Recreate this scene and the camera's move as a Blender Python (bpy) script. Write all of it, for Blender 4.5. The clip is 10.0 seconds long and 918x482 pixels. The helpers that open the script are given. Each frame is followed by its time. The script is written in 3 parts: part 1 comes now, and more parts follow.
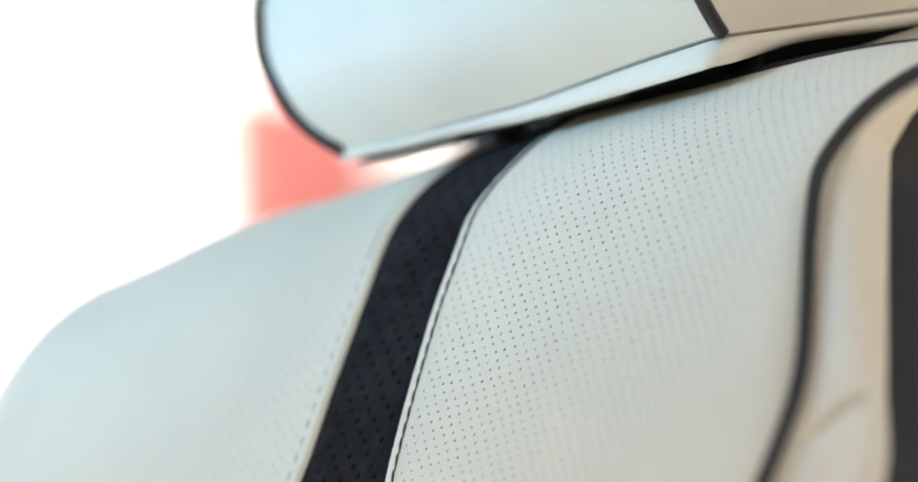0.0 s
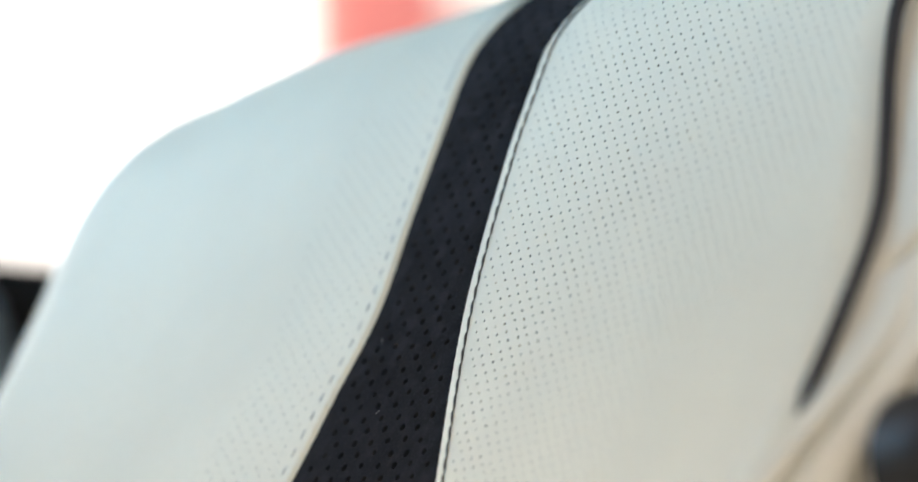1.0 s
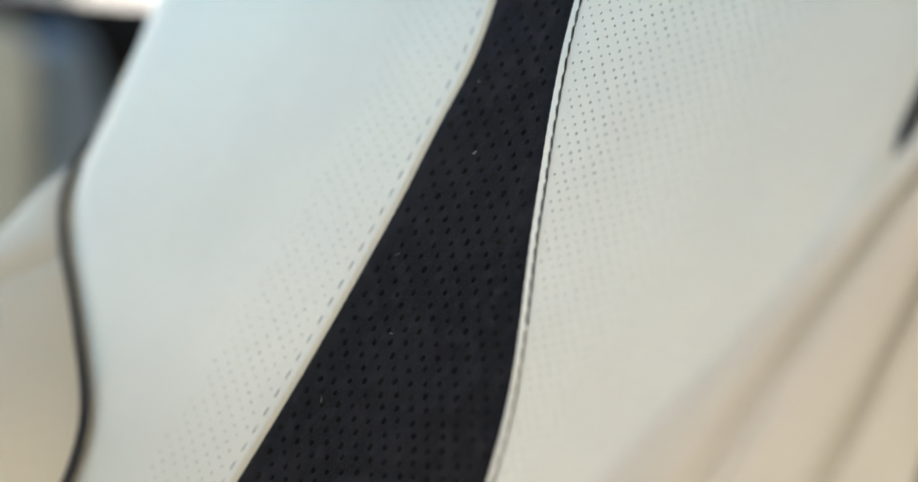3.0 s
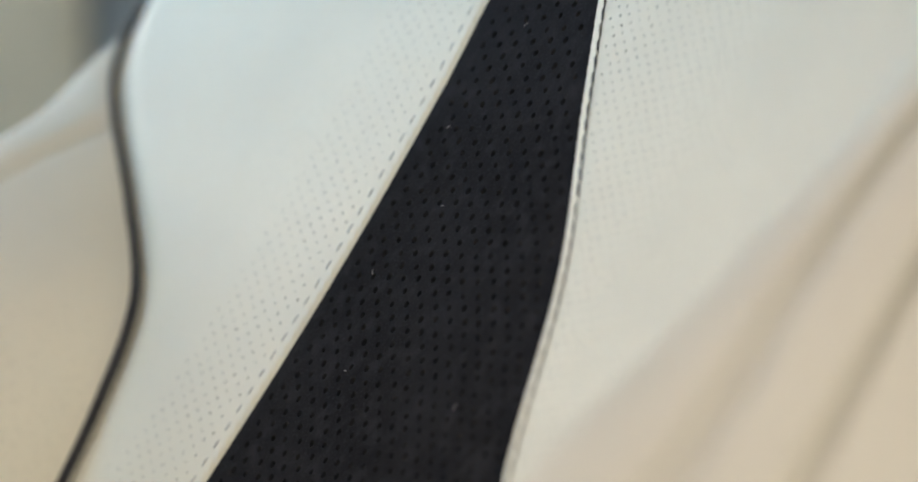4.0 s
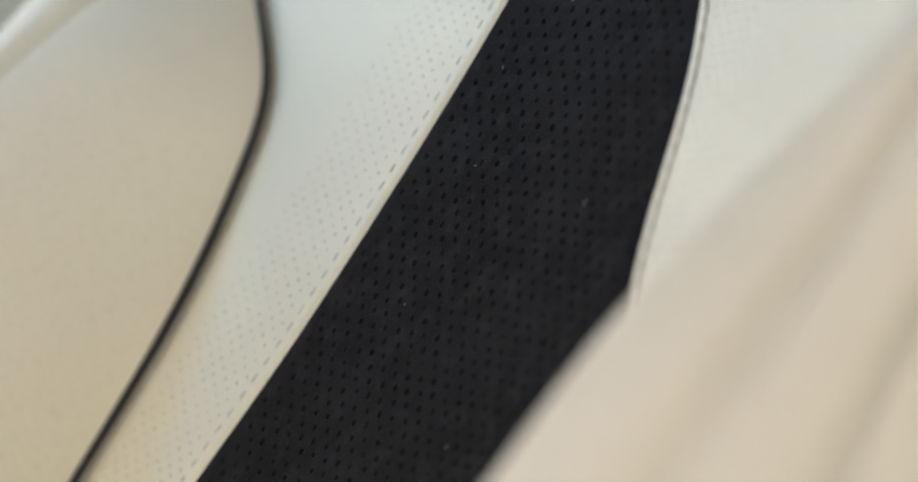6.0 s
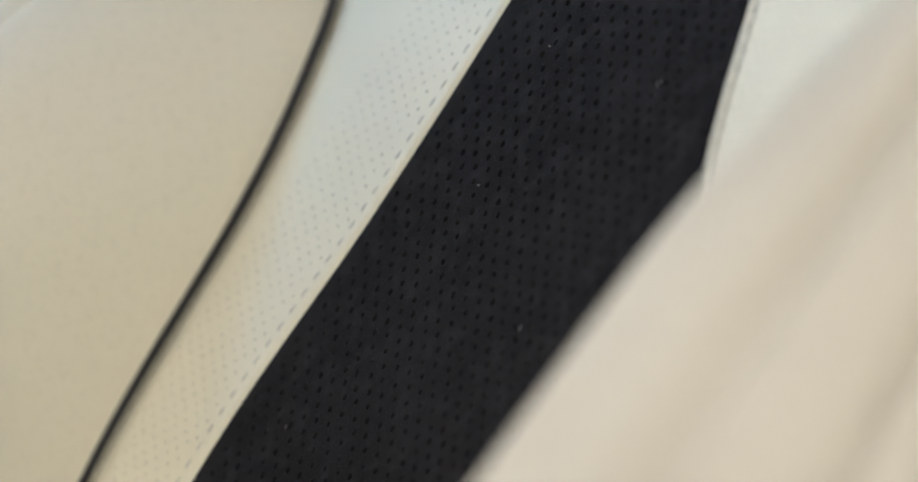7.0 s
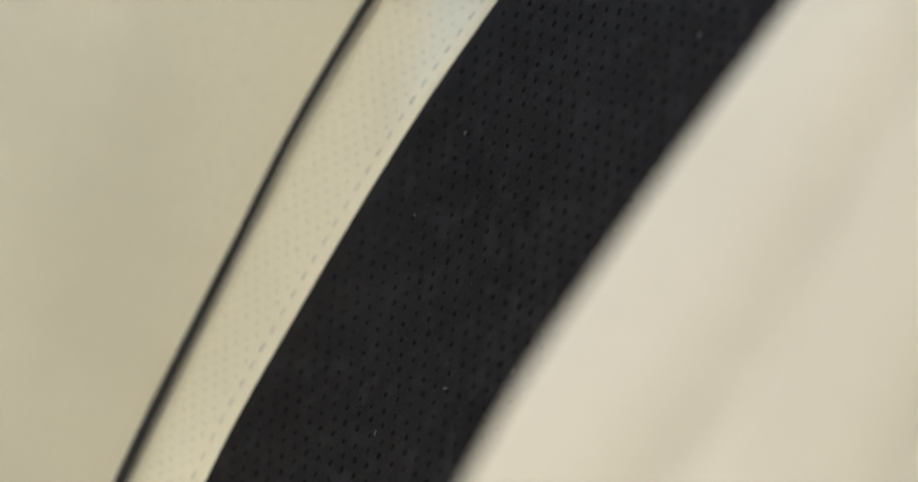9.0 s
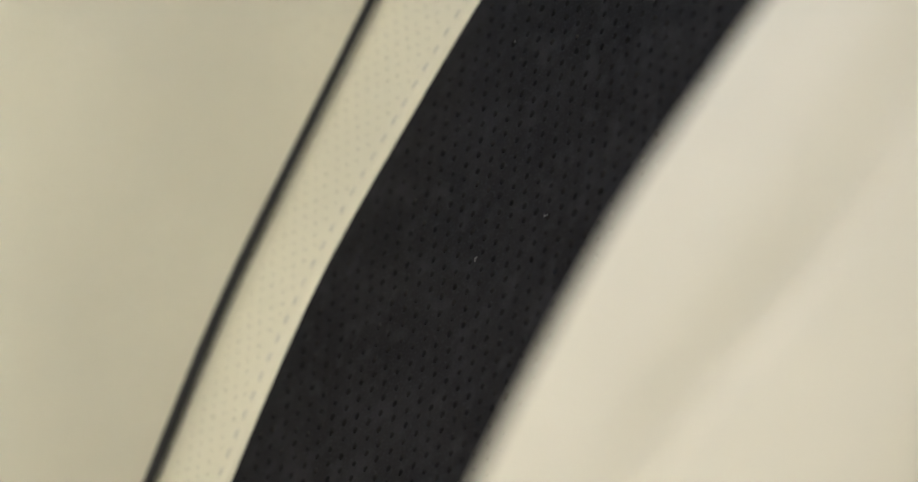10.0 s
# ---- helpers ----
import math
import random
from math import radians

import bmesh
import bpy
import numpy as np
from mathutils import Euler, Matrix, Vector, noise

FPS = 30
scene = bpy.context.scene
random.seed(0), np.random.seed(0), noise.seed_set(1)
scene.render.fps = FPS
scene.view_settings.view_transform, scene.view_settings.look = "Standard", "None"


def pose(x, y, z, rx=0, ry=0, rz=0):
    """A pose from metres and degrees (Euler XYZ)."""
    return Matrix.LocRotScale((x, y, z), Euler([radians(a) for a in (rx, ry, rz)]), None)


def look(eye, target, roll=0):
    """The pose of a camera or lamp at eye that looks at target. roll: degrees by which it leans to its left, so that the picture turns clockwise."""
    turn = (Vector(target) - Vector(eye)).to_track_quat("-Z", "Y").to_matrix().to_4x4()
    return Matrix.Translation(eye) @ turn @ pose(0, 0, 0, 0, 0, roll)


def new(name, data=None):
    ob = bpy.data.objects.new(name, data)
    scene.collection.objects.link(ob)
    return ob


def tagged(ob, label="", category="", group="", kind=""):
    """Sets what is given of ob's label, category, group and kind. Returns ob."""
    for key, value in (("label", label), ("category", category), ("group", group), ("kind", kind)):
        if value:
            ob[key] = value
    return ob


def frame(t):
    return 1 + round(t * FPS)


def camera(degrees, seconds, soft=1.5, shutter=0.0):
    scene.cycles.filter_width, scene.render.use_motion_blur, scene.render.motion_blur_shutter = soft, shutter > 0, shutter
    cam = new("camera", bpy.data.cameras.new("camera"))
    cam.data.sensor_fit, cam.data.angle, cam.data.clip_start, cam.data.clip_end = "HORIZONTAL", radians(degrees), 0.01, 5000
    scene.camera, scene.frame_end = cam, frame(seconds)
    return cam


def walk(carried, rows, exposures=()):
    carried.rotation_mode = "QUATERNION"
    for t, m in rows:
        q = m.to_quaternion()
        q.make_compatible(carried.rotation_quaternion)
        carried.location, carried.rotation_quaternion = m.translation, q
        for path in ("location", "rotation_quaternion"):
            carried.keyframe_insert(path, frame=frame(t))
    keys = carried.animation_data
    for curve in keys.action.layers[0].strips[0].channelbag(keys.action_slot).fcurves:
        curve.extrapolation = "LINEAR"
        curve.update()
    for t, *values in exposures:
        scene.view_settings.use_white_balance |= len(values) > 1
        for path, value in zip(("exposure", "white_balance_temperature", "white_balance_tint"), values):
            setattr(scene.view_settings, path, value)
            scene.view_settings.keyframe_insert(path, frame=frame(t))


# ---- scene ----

from mathutils.geometry import delaunay_2d_cdt

# ---- camera ----
cam = camera(13.0, 10.0, 1.9)
cam.data.dof.use_dof = True
cam.data.dof.focus_distance = 1.203
cam.data.dof.aperture_fstop = 5.0
EYE = (0.9688, -0.5403, 0.4900)
TURNS = [
    (0.0, 103.767, 2.646, 51.118),
    (0.5, 102.554, 2.515, 51.723),
    (1.0, 101.422, 2.432, 52.219),
    (1.5, 100.390, 2.353, 52.645),
    (2.0, 99.475, 2.274, 52.943),
    (2.5, 98.663, 2.211, 53.256),
    (4.0, 96.000, 2.074, 54.295),
    (4.5, 95.228, 2.039, 54.739),
    (5.0, 94.503, 1.994, 55.157),
    (6.5, 92.384, 1.902, 56.677),
    (7.0, 91.489, 1.882, 57.194),
    (7.5, 90.588, 1.869, 57.740),
    (8.0, 89.652, 1.858, 58.387),
    (8.5, 88.556, 1.863, 59.066),
    (9.0, 87.399, 1.880, 59.739),
    (9.5, 86.205, 1.904, 60.447),
    (10.0, 84.982, 1.953, 61.165),
]
walk(cam, [(t, pose(*EYE, rx, ry, rz)) for t, rx, ry, rz in TURNS], [(0.0, 1.16, 6800, 12), (1.0, 1.14, 6620, 10.5), (2.5, 1.11, 6550, 10), (5.0, 1.10, 6500, 10), (7.5, 1.20, 6200, 8), (10.0, 1.22, 6150, 5)])

# ---- world, sun, exposure ----
SUN_ELEVATION, SUN_TURN = 78, 180
world = bpy.data.worlds.new("daylight")
world.use_nodes = True
scene.world = world
wn = world.node_tree
sky = wn.nodes.new("ShaderNodeTexSky")
sky.sky_type = "NISHITA"
sky.sun_disc = False
sky.air_density, sky.dust_density, sky.ozone_density = 0.7, 5.0, 0.6
sky.sun_elevation = radians(SUN_ELEVATION)
sky.sun_rotation = radians(SUN_TURN)
wn.nodes["Background"].inputs["Strength"].default_value = 0.10
wn.links.new(sky.outputs["Color"], wn.nodes["Background"].inputs["Color"])
sun = new("sun", bpy.data.lights.new("sun", "SUN"))
sun.data.energy = 5.0
sun.data.angle = radians(1.5)
sun.data.color = (1.0, 0.94, 0.83)
sun.matrix_world = look((0.0, -math.cos(radians(SUN_ELEVATION)) * 9, math.sin(radians(SUN_ELEVATION)) * 9), (0, 0, 0))
# blue area lamp added in place of sky light through the unseen windscreen
windscreen = new("sky_fill_lamp", bpy.data.lights.new("sky_fill_lamp", "AREA"))
windscreen.data.shape = "RECTANGLE"
windscreen.data.size, windscreen.data.size_y = 0.6, 0.15
windscreen.data.energy = 14.0
windscreen.data.color = (0.19, 0.58, 1.0)
windscreen.matrix_world = look((-0.82, -1.0, 1.37), (-0.2, 0.2, 0.6))


# ---- materials ----
def material(name):
    m = bpy.data.materials.new(name)
    m.use_nodes = True
    return m, m.node_tree, m.node_tree.nodes["Principled BSDF"]


def put(tree, kind, **values):
    n = tree.nodes.new(kind)
    for key, v in values.items():
        if key in n.inputs:
            n.inputs[key].default_value = v
    return n


def calc(tree, op, a, b=None, c=None):
    n = tree.nodes.new("ShaderNodeMath")
    n.operation = op
    for i, v in enumerate((a, b, c)):
        if v is None:
            continue
        if isinstance(v, (int, float)):
            n.inputs[i].default_value = v
        else:
            tree.links.new(v, n.inputs[i])
    return n.outputs[0]


def noise_of(tree, scale, detail=3.0, vector=None):
    n = put(tree, "ShaderNodeTexNoise", Scale=scale, Detail=detail)
    if vector is None:
        vector = tree.nodes.new("ShaderNodeTexCoord").outputs["Object"]
    tree.links.new(vector, n.inputs["Vector"])
    return n.outputs["Fac"]


def mixed(tree, fac, a, b):
    n = tree.nodes.new("ShaderNodeMix")
    n.data_type = "RGBA"
    tree.links.new(fac, n.inputs["Factor"])
    for socket, v in ((n.inputs["A"], a), (n.inputs["B"], b)):
        if isinstance(v, tuple):
            socket.default_value = (*v, 1)
        else:
            tree.links.new(v, socket)
    return n.outputs["Result"]


def ramped(tree, value, low, high):
    n = tree.nodes.new("ShaderNodeMapRange")
    n.interpolation_type = "SMOOTHSTEP"
    tree.links.new(value, n.inputs["Value"])
    n.inputs["From Min"].default_value, n.inputs["From Max"].default_value = low, high
    return n.outputs["Result"]


def leather(name, colour, rough=0.42, gloss=0.4):
    m, tree, bsdf = material(name)
    broad, fine = noise_of(tree, 9, 4), noise_of(tree, 420, 3)
    tone = tuple(c * 0.9 for c in colour)
    col = mixed(tree, ramped(tree, broad, 0.35, 0.7), colour, tone)
    col = mixed(tree, ramped(tree, fine, 0.45, 0.8), col, tuple(c * 0.93 for c in colour))
    grain = put(tree, "ShaderNodeTexVoronoi", Scale=900.0)
    tree.links.new(tree.nodes.new("ShaderNodeTexCoord").outputs["Object"], grain.inputs["Vector"])
    height = calc(tree, "ADD", calc(tree, "MULTIPLY", grain.outputs["Distance"], 0.5), calc(tree, "MULTIPLY", noise_of(tree, 35, 2), 0.6))
    bump = put(tree, "ShaderNodeBump", Strength=0.25, Distance=0.0006)
    tree.links.new(height, bump.inputs["Height"])
    tree.links.new(bump.outputs["Normal"], bsdf.inputs["Normal"])
    tree.links.new(col, bsdf.inputs["Base Color"])
    tree.links.new(calc(tree, "ADD", calc(tree, "MULTIPLY", broad, 0.14), rough - 0.07), bsdf.inputs["Roughness"])
    bsdf.inputs["Specular IOR Level"].default_value = gloss
    return m


def suede(name, colour):
    """Brushed cloth: a short nap that lies in drifts, with single pale fibres."""
    m, tree, bsdf = material(name)
    nap, drift, fuzz = noise_of(tree, 28, 5), noise_of(tree, 130, 4), noise_of(tree, 1500, 2)
    col = mixed(tree, ramped(tree, nap, 0.3, 0.75), colour, tuple(c * 1.7 for c in colour))
    col = mixed(tree, ramped(tree, drift, 0.45, 0.75), col, tuple(c * 2.3 for c in colour))
    col = mixed(tree, ramped(tree, fuzz, 0.5, 0.8), col, tuple(c * 3.0 for c in colour))
    height = calc(tree, "ADD", calc(tree, "MULTIPLY", fuzz, 0.35), calc(tree, "MULTIPLY", drift, 1.2))
    bump = put(tree, "ShaderNodeBump", Strength=0.7, Distance=0.0006)
    tree.links.new(height, bump.inputs["Height"])
    tree.links.new(bump.outputs["Normal"], bsdf.inputs["Normal"])
    tree.links.new(col, bsdf.inputs["Base Color"])
    bsdf.inputs["Roughness"].default_value = 1.0
    bsdf.inputs["Specular IOR Level"].default_value = 0.08
    bsdf.inputs["Sheen Weight"].default_value = 0.03
    bsdf.inputs["Sheen Tint"].default_value = (0.6, 0.65, 0.8, 1)
    return m


def plain(name, colour, rough=0.5, metal=0.0, scale=40, vary=0.15, bump=0.1):
    m, tree, bsdf = material(name)
    n, f = noise_of(tree, scale * 0.2, 3), noise_of(tree, scale * 6, 3)
    col = mixed(tree, ramped(tree, n, 0.3, 0.75), colour, tuple(c * (1 - vary) for c in colour))
    tree.links.new(mixed(tree, ramped(tree, f, 0.4, 0.8), col, tuple(c * (1 - vary * 0.6) for c in colour)), bsdf.inputs["Base Color"])
    b = put(tree, "ShaderNodeBump", Strength=bump, Distance=0.001)
    tree.links.new(f, b.inputs["Height"])
    tree.links.new(b.outputs["Normal"], bsdf.inputs["Normal"])
    bsdf.inputs["Roughness"].default_value = rough
    bsdf.inputs["Metallic"].default_value = metal
    return m


CREAM = (0.745, 0.715, 0.60)
M_PANEL = leather("perforated_cream_leather", CREAM)
M_BACKING = plain("grey_backing_felt", (0.20, 0.19, 0.17), 0.95, scale=300)
M_BLACK_BACKING = plain("black_backing_felt", (0.0030, 0.0030, 0.0034), 0.98, scale=300)
M_LEATHER = leather("cream_leather", (0.75, 0.718, 0.62))
M_HEAD = leather("headrest_leather", (0.80, 0.785, 0.69), 0.55, 0.2)
M_SUEDE = suede("black_perforated_suede", (0.0090, 0.0088, 0.0102))
M_PIPING = plain("black_piping", (0.012, 0.013, 0.018), 0.38, scale=200, vary=0.3)
M_THREAD = plain("dark_thread", (0.02, 0.02, 0.022), 0.7, scale=400, vary=0.4)
# dark thread with its sheen painted in; also paints the headrest seam's shade
M_SHEEN_SHADE = plain("brown_sheen_and_shade", (0.30, 0.27, 0.22), 0.8, scale=400, vary=0.3)
M_GREY_THREAD = plain("grey_thread", (0.52, 0.52, 0.50), 0.7, scale=400, vary=0.4)
M_LINT = plain("pale_lint", (0.42, 0.42, 0.42), 0.9, scale=400)
M_SHELL = plain("black_plastic", (0.010, 0.010, 0.013), 0.5, scale=120, vary=0.3)
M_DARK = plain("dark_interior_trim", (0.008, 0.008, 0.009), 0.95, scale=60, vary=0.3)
M_GREY = plain("grey_trim", (0.78, 0.84, 0.78), 0.5, scale=60)
M_BLUE = plain("blue_grey_trim", (0.25, 0.36, 0.50), 0.3, 0.0, scale=60)
M_BLIND, tree, bsdf = material("pale_blind_cloth")
bsdf.inputs["Roughness"].default_value = 0.9
weave = mixed(tree, ramped(tree, noise_of(tree, 500, 2), 0.3, 0.7), (0.86, 0.93, 0.95), (0.80, 0.88, 0.90))
tree.links.new(weave, bsdf.inputs["Base Color"])
seep = tree.nodes.new("ShaderNodeBsdfTranslucent")
tree.links.new(weave, seep.inputs["Color"])
both = put(tree, "ShaderNodeMixShader", Fac=0.8)
tree.links.new(bsdf.outputs[0], both.inputs[1])
tree.links.new(seep.outputs[0], both.inputs[2])
tree.links.new(both.outputs[0], tree.nodes["Material Output"].inputs["Surface"])
M_ROOF = plain("headliner_cloth", (0.62, 0.58, 0.50), 0.9, scale=300, bump=0.3)
M_CARPET = plain("beige_carpet", (0.34, 0.315, 0.25), 0.95, scale=300, vary=0.3, bump=0.5)
M_FRONT_BOUNCE = plain("cream_light_bounce", (0.60, 0.565, 0.45), 0.7, scale=80, vary=0.1)
M_GROUND = plain("pale_concrete", (0.21, 0.193, 0.167), 0.85, scale=4, vary=0.25, bump=0.3)
M_BOUNCE_PLASTER = plain("pale_bounce_plaster", (0.82, 0.772, 0.67), 0.9, scale=20, vary=0.2, bump=0.3)
M_RED = plain("red_enamel", (0.90, 0.28, 0.24), 0.4, scale=10)
M_WHITE = plain("white_plastic", (0.85, 0.83, 0.80), 0.4, scale=10, vary=0.05)


# ---- building helpers ----
def smooth(a, b, x):
    k = min(1.0, max(0.0, (x - a) / (b - a)))
    return k * k * (3 - 2 * k)


def through_points(points):
    """A smooth function through (s, value) pairs, s rising."""
    ss = [p[0] for p in points]
    vs = [p[1] for p in points]
    n = len(ss)
    tang = []
    for i in range(n):
        j, k = max(0, i - 1), min(n - 1, i + 1)
        tang.append((vs[k] - vs[j]) / (ss[k] - ss[j]))

    def f(s):
        s = min(max(s, ss[0]), ss[-1])
        i = max(0, min(n - 2, next((q for q in range(n - 1) if s <= ss[q + 1]), n - 2)))
        h = ss[i + 1] - ss[i]
        t = (s - ss[i]) / h
        a, b = 2 * t**3 - 3 * t**2 + 1, t**3 - 2 * t**2 + t
        return a * vs[i] + b * h * tang[i] + (1 - a) * vs[i + 1] + (t**3 - t**2) * h * tang[i + 1]
    return f


def part(name, bm, mat, parent=None, label="", soft=True):
    me = bpy.data.meshes.new(name)
    bm.normal_update()
    bm.to_mesh(me)
    bm.free()
    me.materials.append(mat)
    if soft:
        for p in me.polygons:
            p.use_smooth = True
    ob = new(name, me)
    ob.parent = parent
    if label:
        tagged(ob, label)
    return ob


def sheet(rows, flip=False):
    """A bmesh from rows of points."""
    bm = bmesh.new()
    grid = [[bm.verts.new(p) for p in row] for row in rows]
    for i in range(len(rows) - 1):
        for j in range(len(rows[0]) - 1):
            ix = [(i, j), (i, j + 1), (i + 1, j + 1), (i + 1, j)]
            if flip:
                ix.reverse()
            bm.faces.new([grid[a][b] for a, b in ix])
    return bm


def tube(points, radius, sides=10):
    bm = bmesh.new()
    rings = []
    n = len(points)
    side = None
    for i, p in enumerate(points):
        a, b = points[max(0, i - 1)], points[min(n - 1, i + 1)]
        along = (Vector(b) - Vector(a)).normalized()
        if side is None:
            side = along.orthogonal().normalized()
        side = (side - along * side.dot(along)).normalized()
        other = along.cross(side)
        r = radius(i / (n - 1)) if callable(radius) else radius
        rings.append([bm.verts.new(Vector(p) + r * (math.cos(2 * math.pi * k / sides) * side + math.sin(2 * math.pi * k / sides) * other)) for k in range(sides)])
    for i in range(n - 1):
        for k in range(sides):
            bm.faces.new([rings[i][k], rings[i][(k + 1) % sides], rings[i + 1][(k + 1) % sides], rings[i + 1][k]])
    bm.faces.new(rings[0][::-1])
    bm.faces.new(rings[-1])
    return bm


def block(x0, x1, y0, y1, z0, z1, bevel=0.0, segments=3):
    bm = bmesh.new()
    bmesh.ops.create_cube(bm, size=1.0)
    for v in bm.verts:
        v.co = Vector(((x0 + x1) / 2 + v.co.x * (x1 - x0), (y0 + y1) / 2 + v.co.y * (y1 - y0), (z0 + z1) / 2 + v.co.z * (z1 - z0)))
    if bevel:
        bmesh.ops.bevel(bm, geom=bm.edges[:], offset=bevel, segments=segments, profile=0.5, affect="EDGES")
    return bm


def merge(*bms):
    out = bmesh.new()
    for b in bms:
        me = bpy.data.meshes.new("scrap")
        b.to_mesh(me)
        b.free()
        out.from_mesh(me)
        bpy.data.meshes.remove(me)
    return out


# ---- the setting: ground, cabin floor, far side, rear, roof ----
ground = part("ground", sheet([[(-60 + 12 * i, -60 + 12 * j, -0.35) for i in range(11)] for j in range(11)]), M_GROUND, soft=False)
tagged(ground, "pale sunlit concrete ground outside the car", "ground", kind="structure")
floor = part("floor", block(-1.10, 0.42, -1.15, 2.0, -0.04, 0.0), M_CARPET, soft=False)
tagged(floor, "beige carpeted floor of the car cabin", "floor", kind="structure")
ceiling = part("ceiling", block(-1.10, 0.45, -0.35, 2.05, 1.36, 1.40), M_ROOF, soft=False)
tagged(ceiling, "pale cloth headliner of the car roof", "ceiling", kind="structure")
wall_far = part("wall_west", merge(block(-1.13, -1.07, -1.15, 2.0, -0.04, 0.945),
                                   block(-1.13, -1.07, 1.19, 2.0, 0.945, 1.36),
                                   block(-1.13, -1.07, -1.15, -0.60, 0.945, 1.36)), M_DARK, soft=False)
tagged(wall_far, "black inner side of the far door and rear quarter", "wall", kind="structure")
sill = part("window_sill", block(-1.14, -1.055, 0.605, 1.19, 0.945, 0.972, 0.004), M_DARK)
tagged(sill, "black window sill of the far door", "sill", kind="structure")
blind = part("window_blind", sheet([[(-1.074 + 0.004 * math.sin(0.7 * j), 0.38 + 0.323 * j / 40, 0.974 + 0.384 * i / 8) for j in range(41)] for i in range(9)]), M_BLIND)
tagged(blind, "thin pale blue-grey blind drawn over the far window", "blind")
# unseen wall added to cut the blue lamp low down and bounce warm light
front = part("light_wall_south", block(-1.10, 0.66, -1.15, -0.64, 0.0, 1.195, 0.06), M_FRONT_BOUNCE)
tagged(front, "plain cream wall added unseen at the cabin front to shape the light", "wall", kind="structure")
rear = part("wall_north", block(-1.13, 0.45, 2.0, 2.05, -0.04, 1.36), M_DARK, soft=False)
tagged(rear, "black rear end of the cabin", "wall", kind="structure")

# unseen wall added behind the viewpoint to throw warm light on the bolsters
outside = part("bounce_wall_east", block(1.9, 2.0, -7, 8, -0.35, 2.6), M_BOUNCE_PLASTER, soft=False)
tagged(outside, "plain pale plaster wall added unseen beside the car to bounce light", "wall", kind="structure")

# ---- the front seat ----
RECLINE = radians(26)
PIVOT = Vector((0, 0, 0.30))
UP = Vector((0, math.sin(RECLINE), math.cos(RECLINE)))
OUT = Vector((0, -math.cos(RECLINE), math.sin(RECLINE)))


def on_seat(x, s, n):
    return PIVOT + Vector((x, 0, 0)) + s * UP + n * OUT


S_LOW, S_TOP = -0.10, 0.628
band_left = through_points([(-0.1, -0.166), (0.0, -0.164), (0.07, -0.1585), (0.12, -0.1455), (0.189, -0.1215), (0.258, -0.087), (0.34, -0.0525), (0.407, -0.0305), (0.437, -0.0236), (0.464, -0.0170), (0.50, -0.0180), (0.5536, -0.0191), (0.5674, -0.0198), (0.592, -0.0177), (0.63, -0.016)])
band_right = through_points([(-0.1, 0.16), (0.0, 0.155), (0.10, 0.14), (0.19, 0.105), (0.266, 0.0805), (0.33, 0.0714), (0.391, 0.0506), (0.454, 0.0320), (0.512, 0.0240), (0.5435, 0.0235), (0.5572, 0.0241), (0.5773, 0.0311), (0.5974, 0.0345), (0.63, 0.037)])
seam_left = through_points([(-0.1, -0.210), (0.0, -0.2075), (0.06, -0.205), (0.143, -0.192), (0.189, -0.1835), (0.263, -0.1605), (0.31, -0.1542), (0.345, -0.1575), (0.382, -0.1825), (0.44, -0.227), (0.50, -0.246), (0.56, -0.252)])
seam_right = through_points([(-0.1, 0.19), (0.1, 0.175), (0.25, 0.165), (0.32, 0.185), (0.37, 0.2245), (0.40, 0.2325), (0.43, 0.230), (0.4729, 0.2153), (0.4946, 0.2073), (0.5147, 0.2010), (0.5232, 0.201), (0.5375, 0.206), (0.548, 0.2106), (0.5618, 0.2166), (0.60, 0.232), (0.63, 0.24)])
ridge_height = through_points([(-0.1, 0.136), (-0.02, 0.1335), (0.06, 0.1235), (0.11, 0.111), (0.16, 0.096), (0.21, 0.080), (0.30, 0.044), (0.36, 0.025), (0.42, 0.010), (0.61, 0.010)])
ridge_height_left = through_points([(-0.1, 0.15), (0.06, 0.14), (0.16, 0.125), (0.25, 0.105), (0.32, 0.08), (0.38, 0.055), (0.43, 0.03), (0.61, 0.012)])
ridge_out = through_points([(-0.1, 0.20), (0.1, 0.20), (0.21, 0.205), (0.30, 0.222), (0.40, 0.246), (0.5, 0.247), (0.61, 0.24)])
rim_right = through_points([(0.30, 0.258), (0.36, 0.266), (0.403, 0.2685), (0.442, 0.2495), (0.489, 0.2265), (0.536, 0.2080), (0.612, 0.188)])
CORNER_S, ROUND, SIDE_ROUND = 0.5486, 0.09, 0.047
WRAP = ROUND * math.sin(radians(62))


